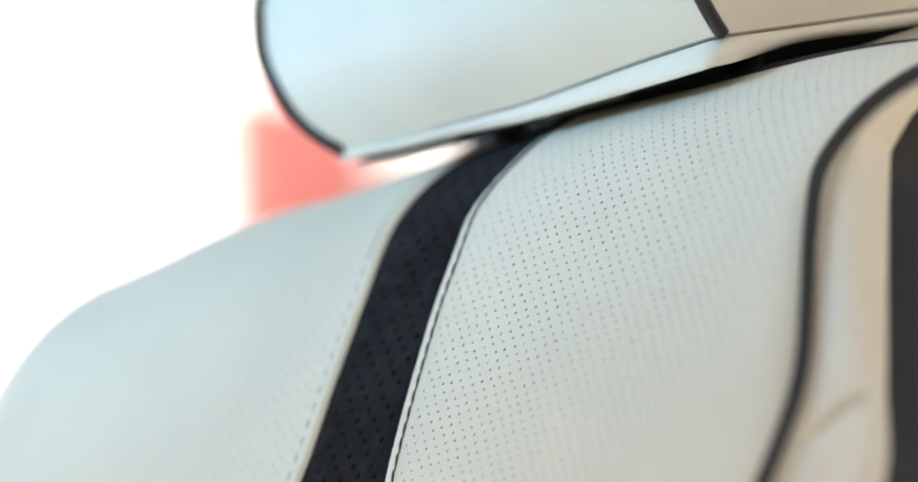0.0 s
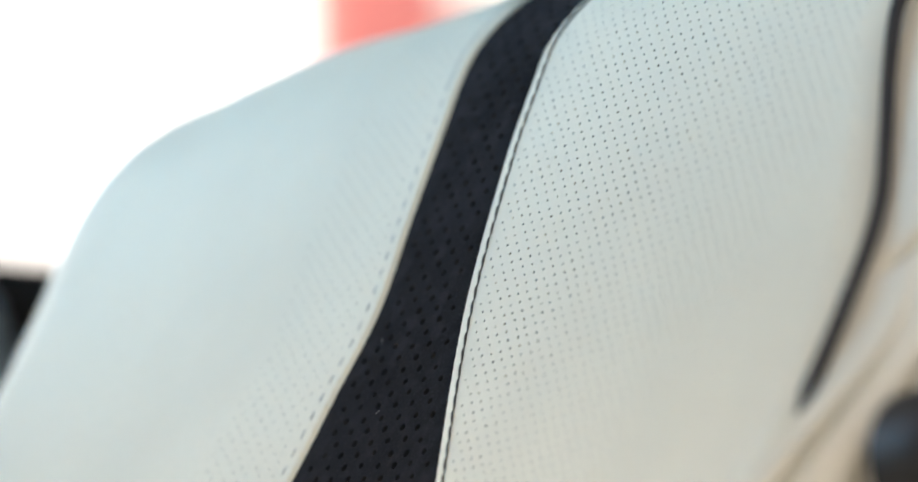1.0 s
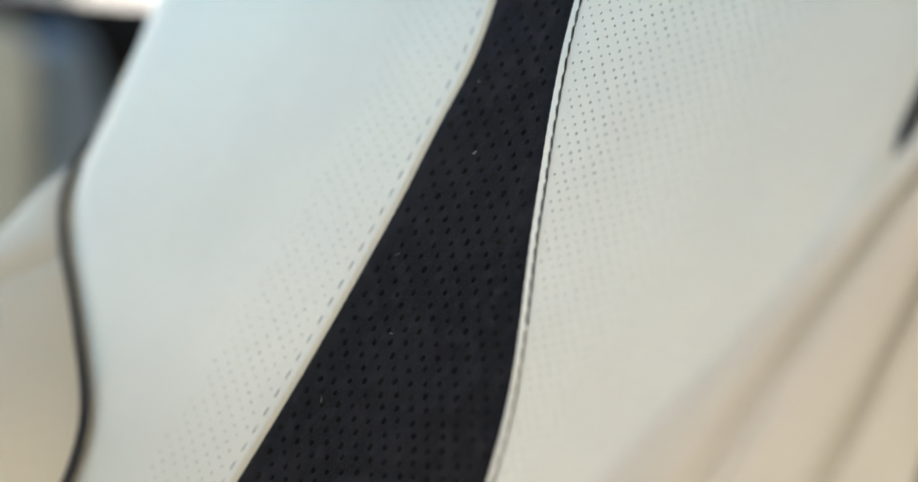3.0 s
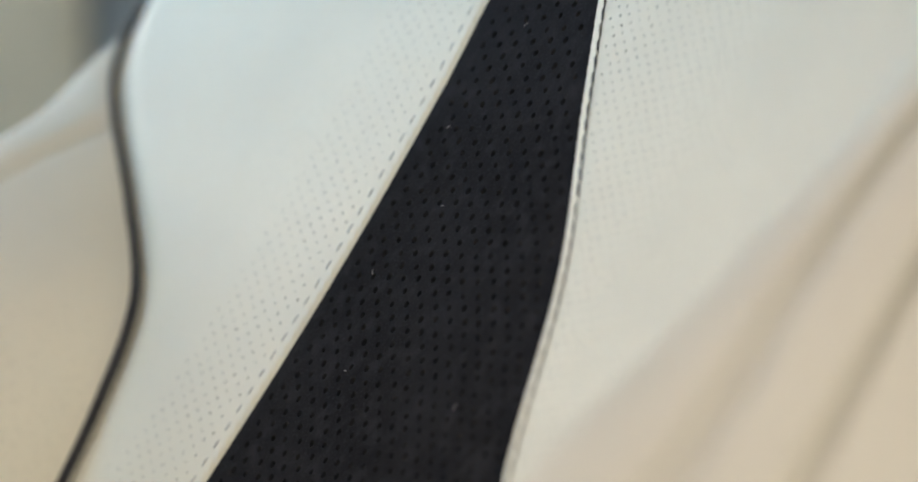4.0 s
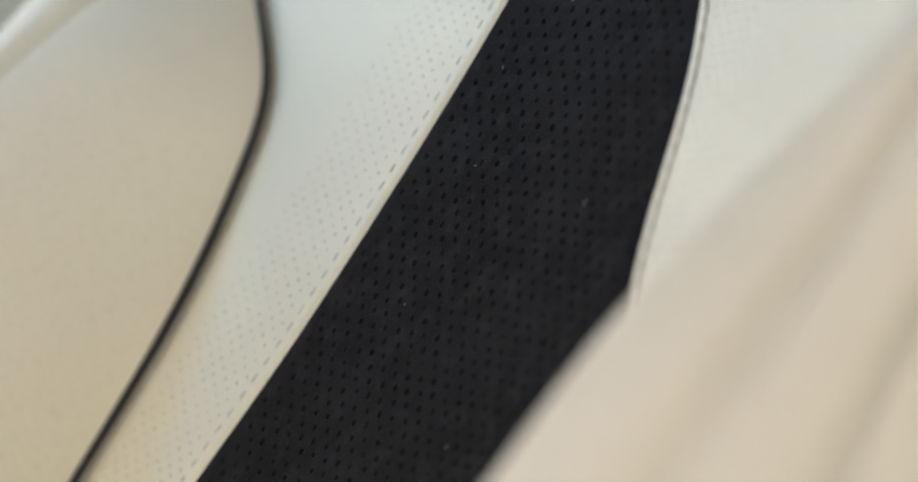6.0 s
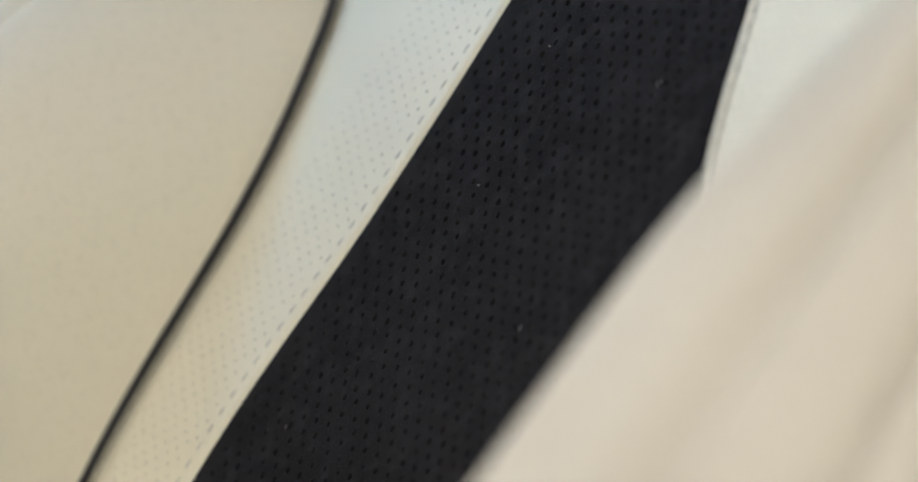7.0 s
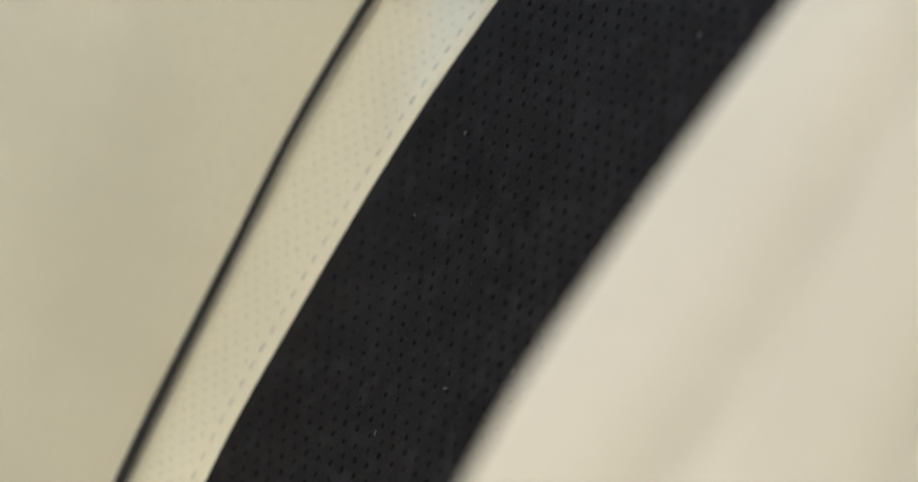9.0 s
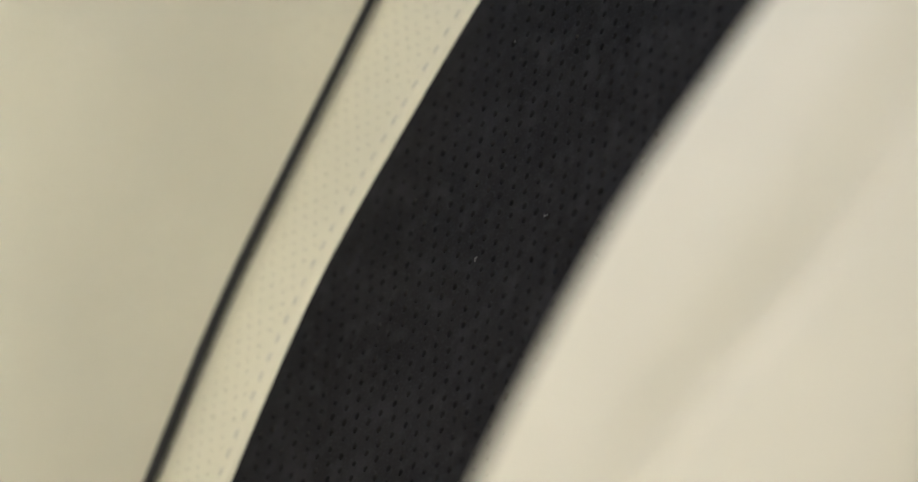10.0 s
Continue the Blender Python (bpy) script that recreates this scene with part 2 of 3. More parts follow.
def depth(x, s):
    """How far the padding of the middle stands out of the flat back."""
    dx = max(0.0, abs(x) - (0.217 + 0.0025 * math.exp(-((s - 0.533) / 0.02)**2) if x < 0 else 0.204)) * smooth(0.38, 0.48, s)
    ds = max(0.0, s - CORNER_S + (0.030 if x > 0 else 0.006) * (x / 0.2)**2 + 0.002 * math.exp(-((x - 0.10) / 0.05)**2) - 0.005 * math.exp(-((x + 0.148) / 0.042)**2))
    dx, ds = min(dx, SIDE_ROUND * 0.99), min(ds, ROUND * 0.95)
    n = (0.33 - 0.20 * smooth(0.38, 0.54, s)) * x * x
    n -= SIDE_ROUND - math.sqrt(SIDE_ROUND**2 - dx * dx) + ROUND - math.sqrt(ROUND**2 - ds * ds)
    return n


def outline(s, q=2.0):
    """Half width at which the rounded shoulder ends."""
    ds = max(0.0, s - CORNER_S) / WRAP
    return 0.212 + SIDE_ROUND * max(0.0, 0.98 - ds**q)**(1 / q)


def rows_s(n):
    """Heights from low to top, closer together over the rounded top."""
    low = [S_LOW + (CORNER_S - S_LOW) * i / n for i in range(n)]
    return low + [CORNER_S + WRAP * math.sin(math.pi / 2 * i / 24) for i in range(25)]


def left_edge(s):
    return max(seam_left(s), -outline(s, 1.6))


def right_edge(s):
    return min(seam_right(s), outline(s))


def arc_table():
    """Lengths along the middle of the back, over the padding and the rounded top, at rising heights."""
    table, length, last = [], 0.0, None
    for s in rows_s(300):
        p = on_seat(0, s, depth(0, s))
        length += (p - last).length if last is not None else 0.0
        table.append((s, length))
        last = p
    return np.array(table)


ARC = arc_table()
ARC_AT_HALF = float(np.interp(0.5, ARC[:, 0], ARC[:, 1]))


def height_at(v):
    """Height s of a length v, which counts as s does below the rounded top."""
    return float(np.interp(v - 0.5 + ARC_AT_HALF, ARC[:, 1], ARC[:, 0]))


def run(a, b, x):
    """The integral of smooth(a, b, .) up to x."""
    k = min(1.0, max(0.0, (x - a) / (b - a)))
    return (b - a) * (k**3 - k**4 / 2) + max(0.0, x - b)


def right_holes():
    """Staggered holes of the near panel."""
    for j in range(-60, 145):
        for i in range(-60, 110):
            v = 0.536 - 0.00343 * j - 0.00010 * i
            yield 0.0675 + 0.00467 * i + 0.0026 * j, v


def left_holes():
    """Holes of the far panel, whose rows climb towards the middle and sway with the stretch of the hide."""
    for j in range(-90, 170):
        for i in range(-110, 110):
            v = 0.286 - 0.00358 * j + 0.0020 * i
            h = min(max(v, -0.1), 0.62) - 0.227
            yield -0.0932 + 0.0044 * i + 0.0029 * j - 0.68 * h * h, v


def band_holes():
    """Larger holes of the suede, drawn wider apart towards the top."""
    for j in range(-70, 100):
        for i in range(-60, 60):
            u, v = 0.0085 * i + 0.0035 * j, 0.358 - 0.0012 * i - 0.0048 * j
            wide = 0.9 + 0.1 * smooth(0.27, 0.36, v) + 0.1 * smooth(0.36, 0.45, v)
            yield 0.0183 + wide * u + 0.16 * (v - 0.358) - 0.26 * run(0.27, 0.42, v), v


def perforated_panel(edge_a, edge_b, sink_a, sink_b, lift, holes, radius, deep, inside, under=0.0, wander=0.00018, drawn=lambda s: 1.0):
    """A padded panel between two edges, punched with real holes; its rims dip by sink over a few millimetres. Slot 1 is the backing that shows in the holes."""
    rand = random.Random(7)
    rows = rows_s(150)

    def place(x, s, n=0.0):
        a, b = edge_a(s) - under, edge_b(s) + under
        n += depth(x, s) + lift
        n -= sink_a[0] * math.exp(-((x - a) / sink_a[1])**2) + sink_b[0] * math.exp(-((b - x) / sink_b[1])**2)
        return on_seat(x, s, n)

    flat, edges, loops = [], [], []
    # the outline
    ring = [(edge_a(s) - under, s) for s in rows] + [(edge_b(s) + under, s) for s in reversed(rows)]
    flat += ring
    edges += [(i, (i + 1) % len(ring)) for i in range(len(ring))]
    # the holes
    sides = 8
    for x, v in holes:
        s = height_at(v)
        if not rows[0] + 0.004 < s < rows[-1] - 0.006:
            continue
        x, s = x + rand.gauss(0, wander), s + rand.gauss(0, wander)
        if not inside(x - edge_a(s), edge_b(s) - x, s):
            continue
        squeeze = math.cos(math.asin(min(0.95, max(0.0, s - CORNER_S) / ROUND)))
        r = radius * rand.uniform(0.82, 1.12)
        turn, oval, lean = rand.uniform(0, 1), rand.uniform(0.88, 1.12), rand.uniform(0, math.pi)
        loop = []
        for k in range(sides):
            w = 2 * math.pi * (k + turn) / sides
            q = r * (1 + (oval - 1) * math.cos(2 * (w - lean)))
            loop.append((x + q * math.cos(w) * drawn(s), s + q * math.sin(w) * squeeze))
        first = len(flat)
        flat += loop
        edges += [(first + k, first + (k + 1) % sides) for k in range(sides)]
        loops.append((x, s, loop))
    # rows of points along both rims, and a net that carries the padding
    for s in rows[1:-1]:
        a, b = edge_a(s) - under, edge_b(s) + under
        near = [0.0004, 0.0008, 0.0013, 0.002, 0.003, 0.0045, 0.0065]
        flat += [(a + d, s) for d in near] + [(b - d, s) for d in near]
    for s in rows[1:-1:2]:
        a, b = edge_a(s), edge_b(s)
        count = max(2, int((b - a) / 0.007))
        flat += [(a + 0.009 + (b - a - 0.018) * (i + 0.5) / count, s) for i in range(count) if not inside(0.009 + (b - a - 0.018) * (i + 0.5) / count, (b - a - 0.009) - (b - a - 0.018) * (i + 0.5) / count, s)]
    verts, _, faces, origin, _, _ = delaunay_2d_cdt([Vector(p) for p in flat], edges, [], 1, 1e-7)
    ring_of = {}
    for i, src in enumerate(origin):
        for k in src:
            if len(ring) <= k < len(ring) + sides * len(loops):
                ring_of[i] = (k - len(ring)) // sides
    points = [place(v.x, v.y) for v in verts]
    polys, slots = [], []
    for f in faces:
        own = {ring_of.get(i, -1) for i in f}
        if len(own) == 1 and -1 not in own:
            continue
        p, q, r = (verts[i] for i in f[:3])
        turned = (q - p).cross(r - p) < 0
        polys.append(list(reversed(f)) if turned else list(f))
        slots.append(0)
    # the punched walls: a pressed lip, a shaft and the backing at its foot
    for x, s, loop in loops:
        first = len(points)
        for scale, n in ((1.0, 0.0), (0.84, -0.22 * radius), (0.66, -0.75 * radius), (0.56, -deep)):
            points += [place(x + (px - x) * scale, s + (ps - s) * scale, n) for px, ps in loop]
        for level in (0, 1, 2):
            b = first + level * sides
            for k in range(sides):
                k2 = (k + 1) % sides
                polys.append([b + k, b + k2, b + sides + k2, b + sides + k])
                slots.append(min(level, 1))
        polys.append([first + 3 * sides + k for k in range(sides)])
        slots.append(1)
    return points, polys, slots


def panel_part(built, mats, label):
    points, polys, slots = built
    me = bpy.data.meshes.new("panel")
    me.from_pydata(points, [], polys)
    for m in mats:
        me.materials.append(m)
    me.polygons.foreach_set("material_index", slots)
    me.polygons.foreach_set("use_smooth", [True] * len(polys))
    me.update()
    ob = new("backrest_panel", me)
    ob.parent = seat
    return tagged(ob, label)


seat = new("car_seat")
seat.location = (0, 0, 0)
tagged(seat, "reclined cream leather car seat with black suede centre band", "car seat")

band = panel_part(perforated_panel(band_left, band_right, (0.0009, 0.004), (0.0022, 0.004), -0.0006, band_holes(), 0.00127, 0.0026,
                                   lambda da, db, s: da > 0.006 and db > 0.0035, 0.003, 0.00026, lambda s: 0.80 + 0.20 * smooth(0.20, 0.40, s)),
                  (M_SUEDE, M_BLACK_BACKING), "black perforated suede band widening towards the cushion")
band.name = "centre_band"
panel_left = panel_part(perforated_panel(left_edge, band_left, (0.004, 0.006), (0.0014, 0.0008), 0.0005, left_holes(), 0.00050, 0.0016,
                                         lambda da, db, s: 0.0095 < db < 0.054 and da > 0.012),
                        (M_PANEL, M_BACKING), "cream leather panel perforated along the suede band")
panel_right = panel_part(perforated_panel(band_right, right_edge, (0.0014, 0.0008), (0.004, 0.006), 0.0005, right_holes(), 0.00050, 0.0016,
                                          lambda da, db, s: da > 0.0082 and db > 0.011),
                         (M_PANEL, M_BACKING), "cream perforated leather panel")


tuck = through_points([(-0.1, 0.24), (0.02, 0.27), (0.08, 0.36), (0.15, 0.34), (0.21, 0.345), (0.25, 0.33), (0.30, 0.24), (0.34, 0.215), (0.45, 0.2)])


def bolster_row(side, s):
    """One cross-section of a side bolster, from the piping over the ridge to the outer rim."""
    xp = abs(left_edge(s) if side < 0 else right_edge(s))
    np_ = depth(xp, s) - 0.003
    k = smooth(0.36, 0.52, s)
    xr = max(xp + 0.004, ridge_out(s)) * (1 - k) + (xp + 0.0015) * k
    h = (ridge_height if side > 0 else ridge_height_left)(s) * (1 - k) + (np_ - 0.0012) * k
    k2 = smooth(0.415, 0.51, s)
    xo = max(xr + 0.006, 0.258) * (1 - k2) + (xp + 0.007) * k2
    no = 0.002 * (1 - k) + (np_ - 0.014) * k
    if side > 0:
        k2 = smooth(0.34, 0.42, s)
        xo = max(xr + 0.006, 0.258) * (1 - k2) + max(rim_right(s), xp + 0.0035) * k2
        no = 0.002 * (1 - k2) + (min(np_ - 0.008, (0.33 - 0.20 * smooth(0.38, 0.54, s)) * xo * xo - 0.017)) * k2
    pts = []
    for i in range(44):
        u = i / 44
        x = xp + (xr - xp) * u
        n = np_ + (h - np_) * math.sin(u * math.pi / 2)**(0.85 if side > 0 else 0.68)
        # a crease pressed into the far bolster below its shoulder
        crease = 0.0085 * math.exp(-((x - 0.2135) / 0.0038)**2) * (1 - smooth(0.405, 0.425, s)) * smooth(0.24, 0.34, s) if side < 0 else 0.0
        lap = 0.0015 * math.sin(math.pi * min(1.0, u / 0.45)) * (1 - smooth(0.18, 0.33, s)) if side < 0 else 0.0
        pts.append((x - lap, n - crease))
    for i in range(97):
        v = i / 96
        x = xr + (xo - xr) * math.sin(v * math.pi / 2)
        n = h + (no - h) * (1 - math.cos(v * math.pi / 2))
        if side > 0:
            # two sewn tucks along the outer slope, each with a long roll above it and a sharp foot
            one, two = v - tuck(s) - 0.08, v - 0.705
            g = 0.0072 * math.exp(-(one / (0.09 if one < 0 else 0.03))**2) + 0.0066 * math.exp(-(two / (0.05 if two < 0 else 0.016))**2)
            g *= (1 - k) * (1 - smooth(0.37, 0.44, s))
            x, n = x - g * 0.7, n - g * 0.7
        pts.append((x, n))
    out = []
    for x, n in pts:
        # the cross seam that runs off the shoulder
        fold = 0.0075 * math.exp(-((s - 0.427 - 1.0 * (x - 0.242)) / 0.0030)**2) * smooth(0.0, 0.012, x - xp) * smooth(0.0, 0.008, xo - x) if side > 0 else 0.0
        out.append(on_seat(side * x, s, n - fold))
    return out


for side in (-1, 1):
    rows = [bolster_row(side, s) for s in rows_s(420)]
    part("bolster", sheet(rows, flip=side < 0), M_LEATHER, seat, "plump cream leather side bolster with a sewn crease")


def seam_points(edge, side, lift, lo=S_LOW, hi=0.6, n=150):
    pts = []
    for i in range(n + 1):
        s = lo + (hi - lo) * i / n
        x = edge(s)
        pts.append(on_seat(x + side * 0.001, s, depth(x, s) + lift))
    return pts


part("piping", tube(seam_points(lambda s: left_edge(s) - 0.0014 * smooth(0.42, 0.47, s), -1, -0.0005), lambda t: 0.0024 - 0.0004 * smooth(0.15, 0.42, t) - 0.0004 * smooth(0.60, 0.72, t)), M_PIPING, seat, "black leather piping")
part("piping", tube(seam_points(right_edge, 1, -0.0005, 0.376), lambda t: 0.0021 * (0.25 + 0.75 * smooth(0.0, 0.03, t))), M_PIPING, seat, "black leather piping")

# dark plastic shell round the back
shell_rows = []
for s in rows_s(60):
    ol = bolster_row(-1, s)[-1]
    orr = bolster_row(1, s)[-1]
    xl, nl = ol.x, (ol - PIVOT).dot(OUT)
    xr, nr = orr.x, (orr - PIVOT).dot(OUT)
    row = []
    for x, n in ((xl + 0.003, nl - 0.001), (xl - 0.004, nl - 0.02), (xl - 0.002, -0.08), (xl + 0.03, -0.115), (0, -0.125), (xr - 0.03, -0.115), (xr + 0.002, -0.08), (xr + 0.004, nr - 0.02), (xr - 0.003, nr - 0.001)):
        row.append(on_seat(x, s, n))
    shell_rows.append(row)
part("back_shell", sheet(shell_rows), M_SHELL, seat, "black plastic back shell")
# top cover of the shell
front = [on_seat(left_edge(S_TOP) + (right_edge(S_TOP) - left_edge(S_TOP)) * i / 12, S_TOP - 0.012, -0.058) for i in range(13)]
back = [on_seat(-0.2 + 0.4 * i / 12, S_TOP - 0.04, -0.125) for i in range(13)]
part("top_cover", sheet([front, back], flip=True), M_SHELL, seat, "black plastic top cover")

# black sheet added over the near panel's top, darkening the gap under the headrest
dark_sheet_edge = through_points([(0.022, 0.6035), (0.05, 0.5975), (0.074, 0.594), (0.107, 0.591), (0.138, 0.5897), (0.163, 0.5905), (0.20, 0.588)])
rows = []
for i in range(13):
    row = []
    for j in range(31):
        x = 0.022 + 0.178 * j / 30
        s = dark_sheet_edge(x) + (S_TOP - 0.002 - dark_sheet_edge(x)) * i / 12
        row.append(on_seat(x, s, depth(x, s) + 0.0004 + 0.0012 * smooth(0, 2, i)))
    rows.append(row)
part("top_dark_sheet", sheet(rows), M_DARK, seat, "black sheet over the top edge, darkening the gap under the headrest")

# round knob on the outer side
KNOB = Vector((0.262, 0.0, 0.0)) + PIVOT + 0.3651 * UP + 0.0003 * OUT
rings = []
for x, r in ((0.0, 0.0185), (0.012, 0.0185), (0.017, 0.0175), (0.0205, 0.0150), (0.022, 0.0115), (0.0222, 0.0001)):
    rings.append([KNOB + Vector((x, r * math.cos(2 * math.pi * k / 40), r * math.sin(2 * math.pi * k / 40))) for k in range(41)])
part("side_knob", sheet(rings), M_SHELL, seat, "round black plastic knob")

# seat cushion below the backrest
part("cushion", block(-0.26, 0.26, -0.52, -0.02, 0.10, 0.24, 0.05, 5), M_LEATHER, seat, "cream leather seat cushion")
part("seat_rail", block(-0.22, -0.18, -0.5, 0.0, 0.0, 0.101), M_SHELL, seat)
part("seat_rail", block(0.18, 0.22, -0.5, 0.0, 0.0, 0.101), M_SHELL, seat)

# single pale fibres caught on the nap
rand = random.Random(11)
fibres = []
for i in range(16):
    s = 0.06 + 0.026 * i + rand.uniform(-0.01, 0.01)
    x = band_left(s) + (band_right(s) - band_left(s)) * rand.uniform(0.12, 0.88)
    turn, reach, bow = rand.uniform(0, math.pi), rand.uniform(0.0003, 0.0011), rand.uniform(-0.0004, 0.0004)
    pts = []
    for k in range(6):
        t = k / 2.5 - 1
        px = x + reach * t * math.cos(turn) + bow * t * t
        ps = s + reach * t * math.sin(turn)
        pts.append(on_seat(px, ps, depth(px, ps) - 0.0004 + 0.0002 * (1 - t * t)))
    fibres.append(tube(pts, 0.00007, 5))
tagged(part("lint", merge(*fibres), M_LINT, band, "tiny pale fibres caught on the suede"), kind="stuff")

# ---- stitches ----
def stitch_mesh(name, length, radius, mat, bend=0.0, sides=6):
    """One stitch: a thread whose ends hook to either side and dive into the hide."""
    pts = []
    for i in range(11):
        t = i / 5 - 1
        pts.append(Vector((bend * t**3, length / 2 * t, -1.6 * radius * abs(t)**5)))
    bm = tube(pts, lambda t: radius * max(0.35, math.sin(math.pi * (0.12 + 0.76 * t))), sides)
    me = bpy.data.meshes.new(name)
    bm.to_mesh(me)
    bm.free()
    me.materials.append(mat)
    for p in me.polygons:
        p.use_smooth = True
    return me


def sew(edge, inset, pitch, mesh, parent, skew, lo, hi, proud=0.0008):
    s = lo
    while s < hi:
        x = edge(s) + inset
        p = on_seat(x, s, depth(x, s) + proud)
        x2 = edge(s + 0.002) + inset
        q = on_seat(x2, s + 0.002, depth(x2, s + 0.002) + proud)
        along = (q - p).normalized()
        up = (OUT - along * OUT.dot(along)).normalized()
        across = along.cross(up)
        m = Matrix((across, along, up)).transposed().to_4x4()
        ob = new("stitch", mesh)
        ob.parent = parent
        ob.matrix_basis = Matrix.Translation(p) @ m @ pose(0, 0, 0, 0, 0, skew + random.uniform(-2, 2))
        s += pitch * along.dot(UP) * (1.0 if s < CORNER_S else 0.6)


sew(band_right, 0.0054, 0.0060, stitch_mesh("stitch", 0.0066, 0.00042, M_THREAD, 0.0006), panel_right, 7, 0.358, 0.61)
# same thread lower down, its sheen put into a lighter colour
sew(band_right, 0.0054, 0.0060, stitch_mesh("stitch", 0.0066, 0.00042, M_SHEEN_SHADE, 0.0006), panel_right, 7, 0.15, 0.3555)
sew(band_left, -0.0052, 0.0065, stitch_mesh("stitch", 0.0042, 0.00034, M_GREY_THREAD), panel_left, -2, -0.02, 0.61, 0.0006)

# ---- headrest ----
headrest = new("headrest")
headrest.location = on_seat(0, 0.62, -0.04)
tagged(headrest, "cream leather headrest with black piping above the backrest", "headrest")
HEAD_AT = headrest.location.copy()
HX, HLOW, HHIGH, HBACK = 0.122, 0.5925, 0.79, -0.075
head_seam = through_points([(-0.125, 0.615), (-0.078, 0.6055), (-0.062, 0.604), (-0.033, 0.5998), (-0.002, 0.597), (0.03, 0.5945), (0.085, 0.594), (0.122, 0.5925), (0.13, 0.592)])
head_left = through_points([(0.0, 0.071), (0.0035, 0.080), (0.0075, 0.0853), (0.0145, 0.090), (0.0245, 0.0965), (0.039, 0.1045), (0.057, 0.115), (0.09, 0.123), (0.2, 0.122)])


def head_point(x, s, n):
    return on_seat(x + 0.006, s, n) - HEAD_AT


def head_bottom(n, x=HX):
    """The lower edge rises towards the back and towards the far corner."""
    return head_seam(x) + 0.85 * max(0.0, -n)


def head_front(x, s):
    """Depth of the headrest's face, swelling upwards from its lower seam."""
    d = max(0.0, s - HLOW)
    n = 0.032 * (1 - math.exp(-d / 0.0125)) - 0.008 * (abs(x) / HX)**3 * smooth(0.02, 0.1, d)
    return n - 0.05 * smooth(HHIGH - 0.07, HHIGH, s)**2


def head_half(s, side=1):
    w = HX if side > 0 else head_left(s - HLOW)
    return w - 0.02 * smooth(HHIGH - 0.08, HHIGH, s)**2


def head_rows(n):
    return [HLOW + (HHIGH - HLOW) * (0.5 - 0.5 * math.cos(math.pi * i / n)) for i in range(n + 1)]


rows = []
for s in head_rows(48):
    wl, w = head_half(s, -1), head_half(s)
    row = []
    for j in range(41):
        x = -wl + (wl + w) * j / 40
        low = head_bottom(0, x)
        row.append(head_point(x, low + (HHIGH - low) * (s - HLOW) / (HHIGH - HLOW), head_front(x, s)))
    rows.append(row)
part("front_panel", sheet(rows), M_HEAD, headrest, "smooth cream leather face")
for side in (-1, 1):
    srows = []
    for i in range(41):
        v = 0.5 - 0.5 * math.cos(math.pi * i / 40)
        row = []
        for j in range(17):
            u = j / 16
            low = head_bottom(HBACK * u, side * head_half(HLOW, side))
            s = low + (HHIGH - low) * v
            w = head_half(HLOW + (HHIGH - HLOW) * v, side)
            f = head_front(w, HLOW + (HHIGH - HLOW) * v) - 0.001
            row.append(head_point(side * (w + 0.010 * math.sin(math.pi * u) * smooth(0.0, 0.15, v)), s, f + (HBACK - f) * u))
        srows.append(row)
    part("side_panel", sheet(srows, flip=side < 0), M_LEATHER, headrest, "cream leather side panel")
    pts = []
    for i in range(60):
        s = HLOW + (HHIGH - HLOW - 0.004) * (i / 59)**1.6
        w = head_half(s, side)
        low = head_bottom(0, side * w)
        pts.append(head_point(side * (w + 0.0005), low + (HHIGH - low) * (s - HLOW) / (HHIGH - HLOW), head_front(w, s) + 0.0005))
    part("piping", tube(pts, 0.0023), M_PIPING, headrest, "black leather piping")
# rolled lower edge that runs round the foot of the cushion
w, wl = head_half(HLOW), head_half(HLOW, -1)
loop = [(-wl + (w + wl) * i / 30, head_front(-wl + (w + wl) * i / 30, HLOW)) for i in range(31)] + [(w, HBACK * (i + 1) / 14) for i in range(14)]
lrows, groove_shade = [], []
for x, n in loop:
    out_x = (1 if x > 0 else -1) if n < -0.003 or (x > w * 0.98 or x < -wl * 0.98) else 0
    b = head_bottom(n, x)
    fat = 0.0036 + 0.0072 * smooth(-0.03, 0.115, x)
    if x > 0:
        fat -= 0.0050 * smooth(0.0, 0.03, -n)
    row = []
    for k in range(10):
        a = math.pi * k / 9
        row.append(head_point(x + out_x * 0.0030 * math.sin(a), b - 0.0002 - fat * (1 - math.cos(a)) / 2, n - 0.0006 + (0.0026 * math.sin(a) if not out_x else 0.0)))
    lrows.append(row)
    if x > -0.02:
        groove_shade.append(head_point(x + out_x * 0.0006, b, n + (0.0 if out_x else 0.0006)))
part("lower_roll", sheet(lrows, flip=True), M_HEAD, headrest, "cream leather roll sewn along the lower edge")
# thin brown tube that paints the shade of the groove above the roll
part("seam", tube(groove_shade, 0.0005, 6), M_SHEEN_SHADE, headrest, "brown line for the shade in the seam above the roll")
def head_under(x0, x1, count):
    """The underside of the headrest between two places across it."""
    rows = []
    for j in range(count + 1):
        x = x0 + (x1 - x0) * j / count
        rows.append([head_point(x, head_bottom(HBACK * i / 12, x) - 0.004 + 0.012 * math.sin(math.pi * i / 12)**0.6, -0.004 + HBACK * 0.96 * i / 12) for i in range(13)])
    return sheet(rows)


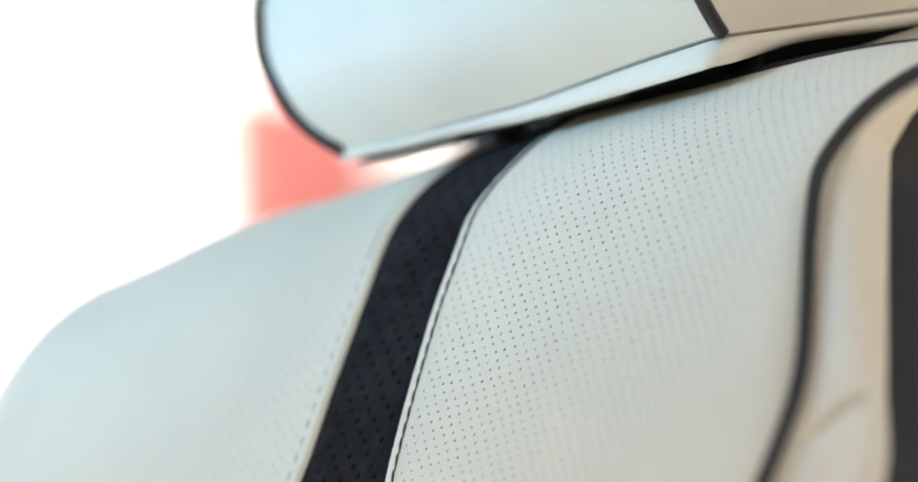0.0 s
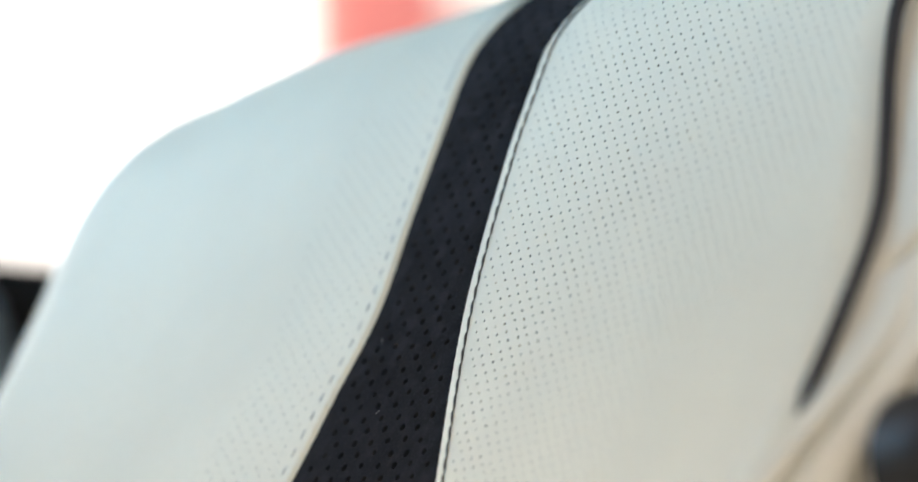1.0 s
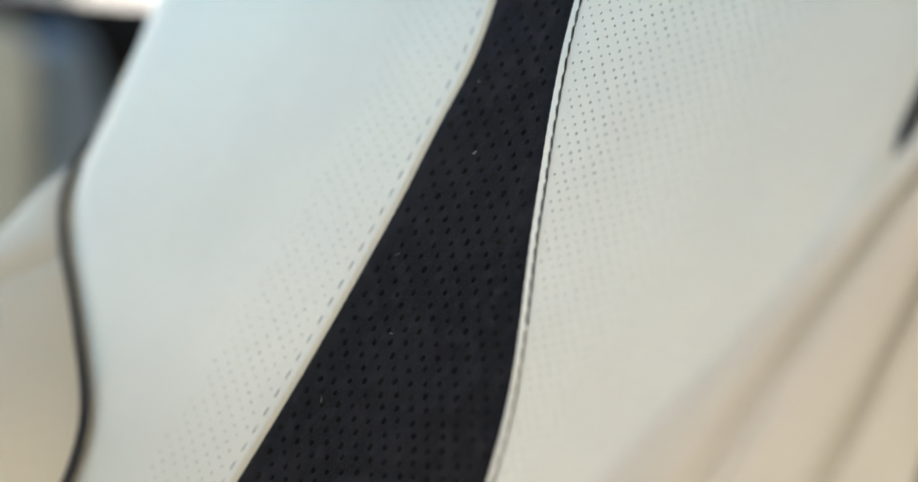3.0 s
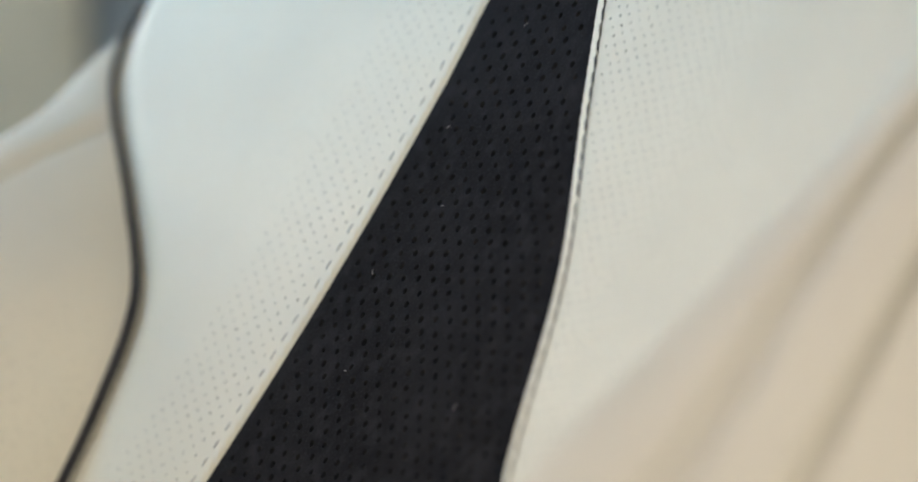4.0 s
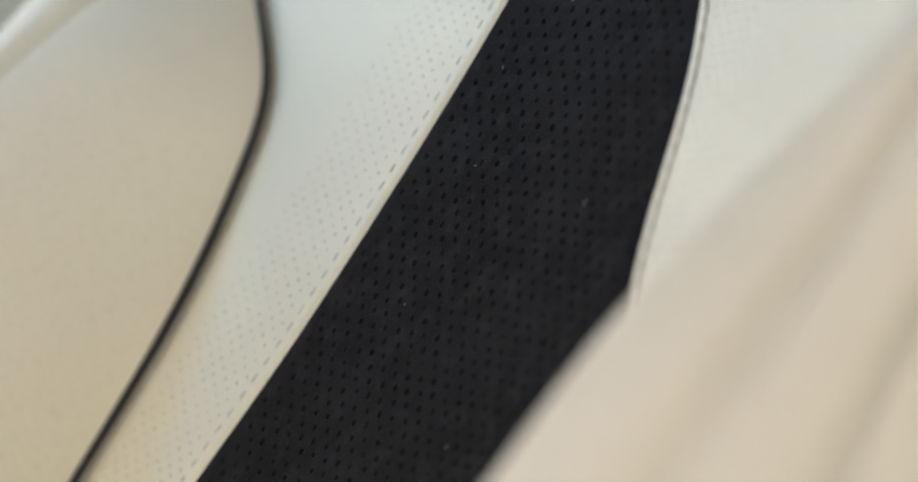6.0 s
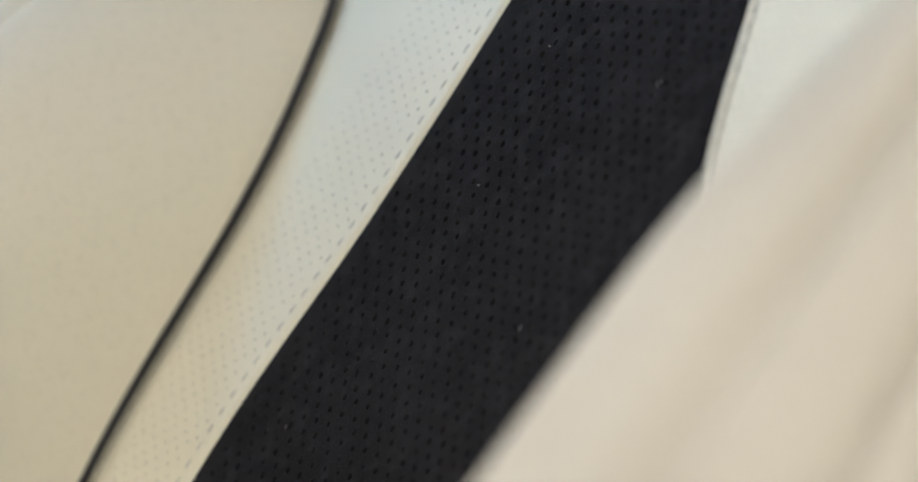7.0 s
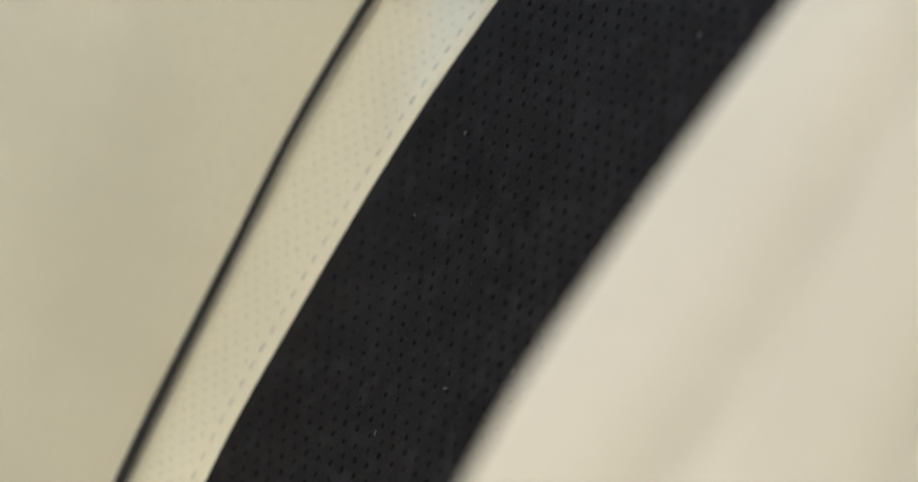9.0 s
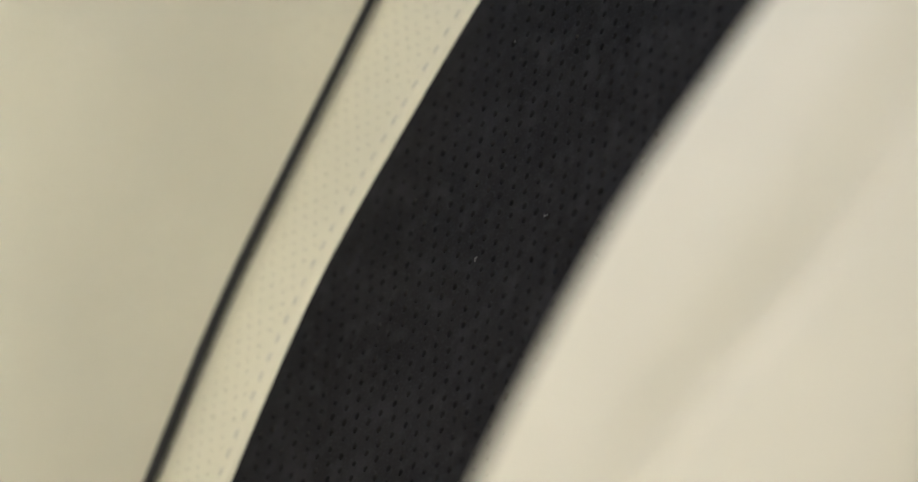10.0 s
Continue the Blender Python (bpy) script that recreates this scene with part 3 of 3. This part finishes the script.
part("underside_panel", head_under(-wl * 0.995, -0.016, 10), M_LEATHER, headrest, "cream leather drawn under the corner")
part("base_plate", head_under(-0.016, w * 0.995, 16), M_SHELL, headrest, "black plastic underside")
brow = []
for i in range(25):
    s = head_bottom(HBACK) + (HHIGH - head_bottom(HBACK)) * i / 24
    w2, w3 = head_half(s), head_half(s, -1)
    brow.append([head_point(w2 - (w2 + w3) * j / 16, s, HBACK - 0.008 * math.sin(math.pi * j / 16)) for j in range(17)])
part("back_panel", sheet(brow), M_SHELL, headrest, "black plastic back cover")
wt = head_half(HHIGH)
part("top_panel", sheet([[head_point(-wt + 2 * wt * j / 16, HHIGH, HBACK + (head_front(0, HHIGH) - HBACK) * i / 4) for j in range(17)] for i in range(5)], flip=True), M_LEATHER, headrest)
for x in (-0.06, 0.06):
    part("post", tube([head_point(x, 0.56, -0.06), head_point(x, 0.66, -0.05)], 0.006, 14), M_SHELL, headrest, "black coated steel post")

# ---- far side of the cabin and outside ----
rings = []
for i in range(40):
    z = 0.40 + 0.553 * (i / 39)**0.6
    k = max(0.0, (z - 0.868) / 0.085)
    shrink = math.sqrt(max(0.0, 1 - min(1.0, k)**2.4))
    rings.append([(-1.068 + (0.002 + 0.034 * shrink) * (abs(math.sin(a))**0.6), 0.681 - 0.0255 * (0.25 + 0.75 * shrink) * math.copysign(abs(math.cos(a))**0.6, math.cos(a)), z) for a in (math.pi * q / 18 for q in range(19))])
belt = part("pillar_trim", sheet(rings, flip=True), M_BLUE)
tagged(belt, "glossy blue-grey trim of the door pillar", "pillar trim")
lower = part("door_panel", block(-1.068, -1.02, -0.6, 0.650, 0.02, 0.944, 0.02, 4), M_GREY)
tagged(lower, "grey inner panel of the far front door", "door panel")

# glowing board put in for the daylight outside; it also lights the cabin
glow = bpy.data.materials.new("daylight_glow")
glow.use_nodes = True
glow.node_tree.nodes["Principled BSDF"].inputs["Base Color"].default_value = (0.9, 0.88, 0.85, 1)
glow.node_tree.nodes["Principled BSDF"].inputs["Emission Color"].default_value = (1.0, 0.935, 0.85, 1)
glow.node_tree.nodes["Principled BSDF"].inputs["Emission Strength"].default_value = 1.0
daylight_board = part("backdrop", block(-14.2, -14.0, -14, 30, -0.35, 12), glow, soft=False)
tagged(daylight_board, "glowing white board in place of overexposed daylight outside the far window", "backdrop", kind="structure")

sign = new("red_sign")
sign.location = (-3.2, 2.6, -0.35)
tagged(sign, "red board on a post standing outside the far window", "sign")
part("board", block(-0.03, 0.03, -0.085, 0.13, 1.45, 2.33, 0.02), M_RED, sign)
part("lamp_cap", block(-0.05, 0.05, 0.135, 0.26, 2.19, 2.29, 0.03), M_WHITE, sign, "white cap")
part("post", tube([Vector((0, 0, 0)), Vector((0, 0, 1.46))], 0.03, 12), M_WHITE, sign)
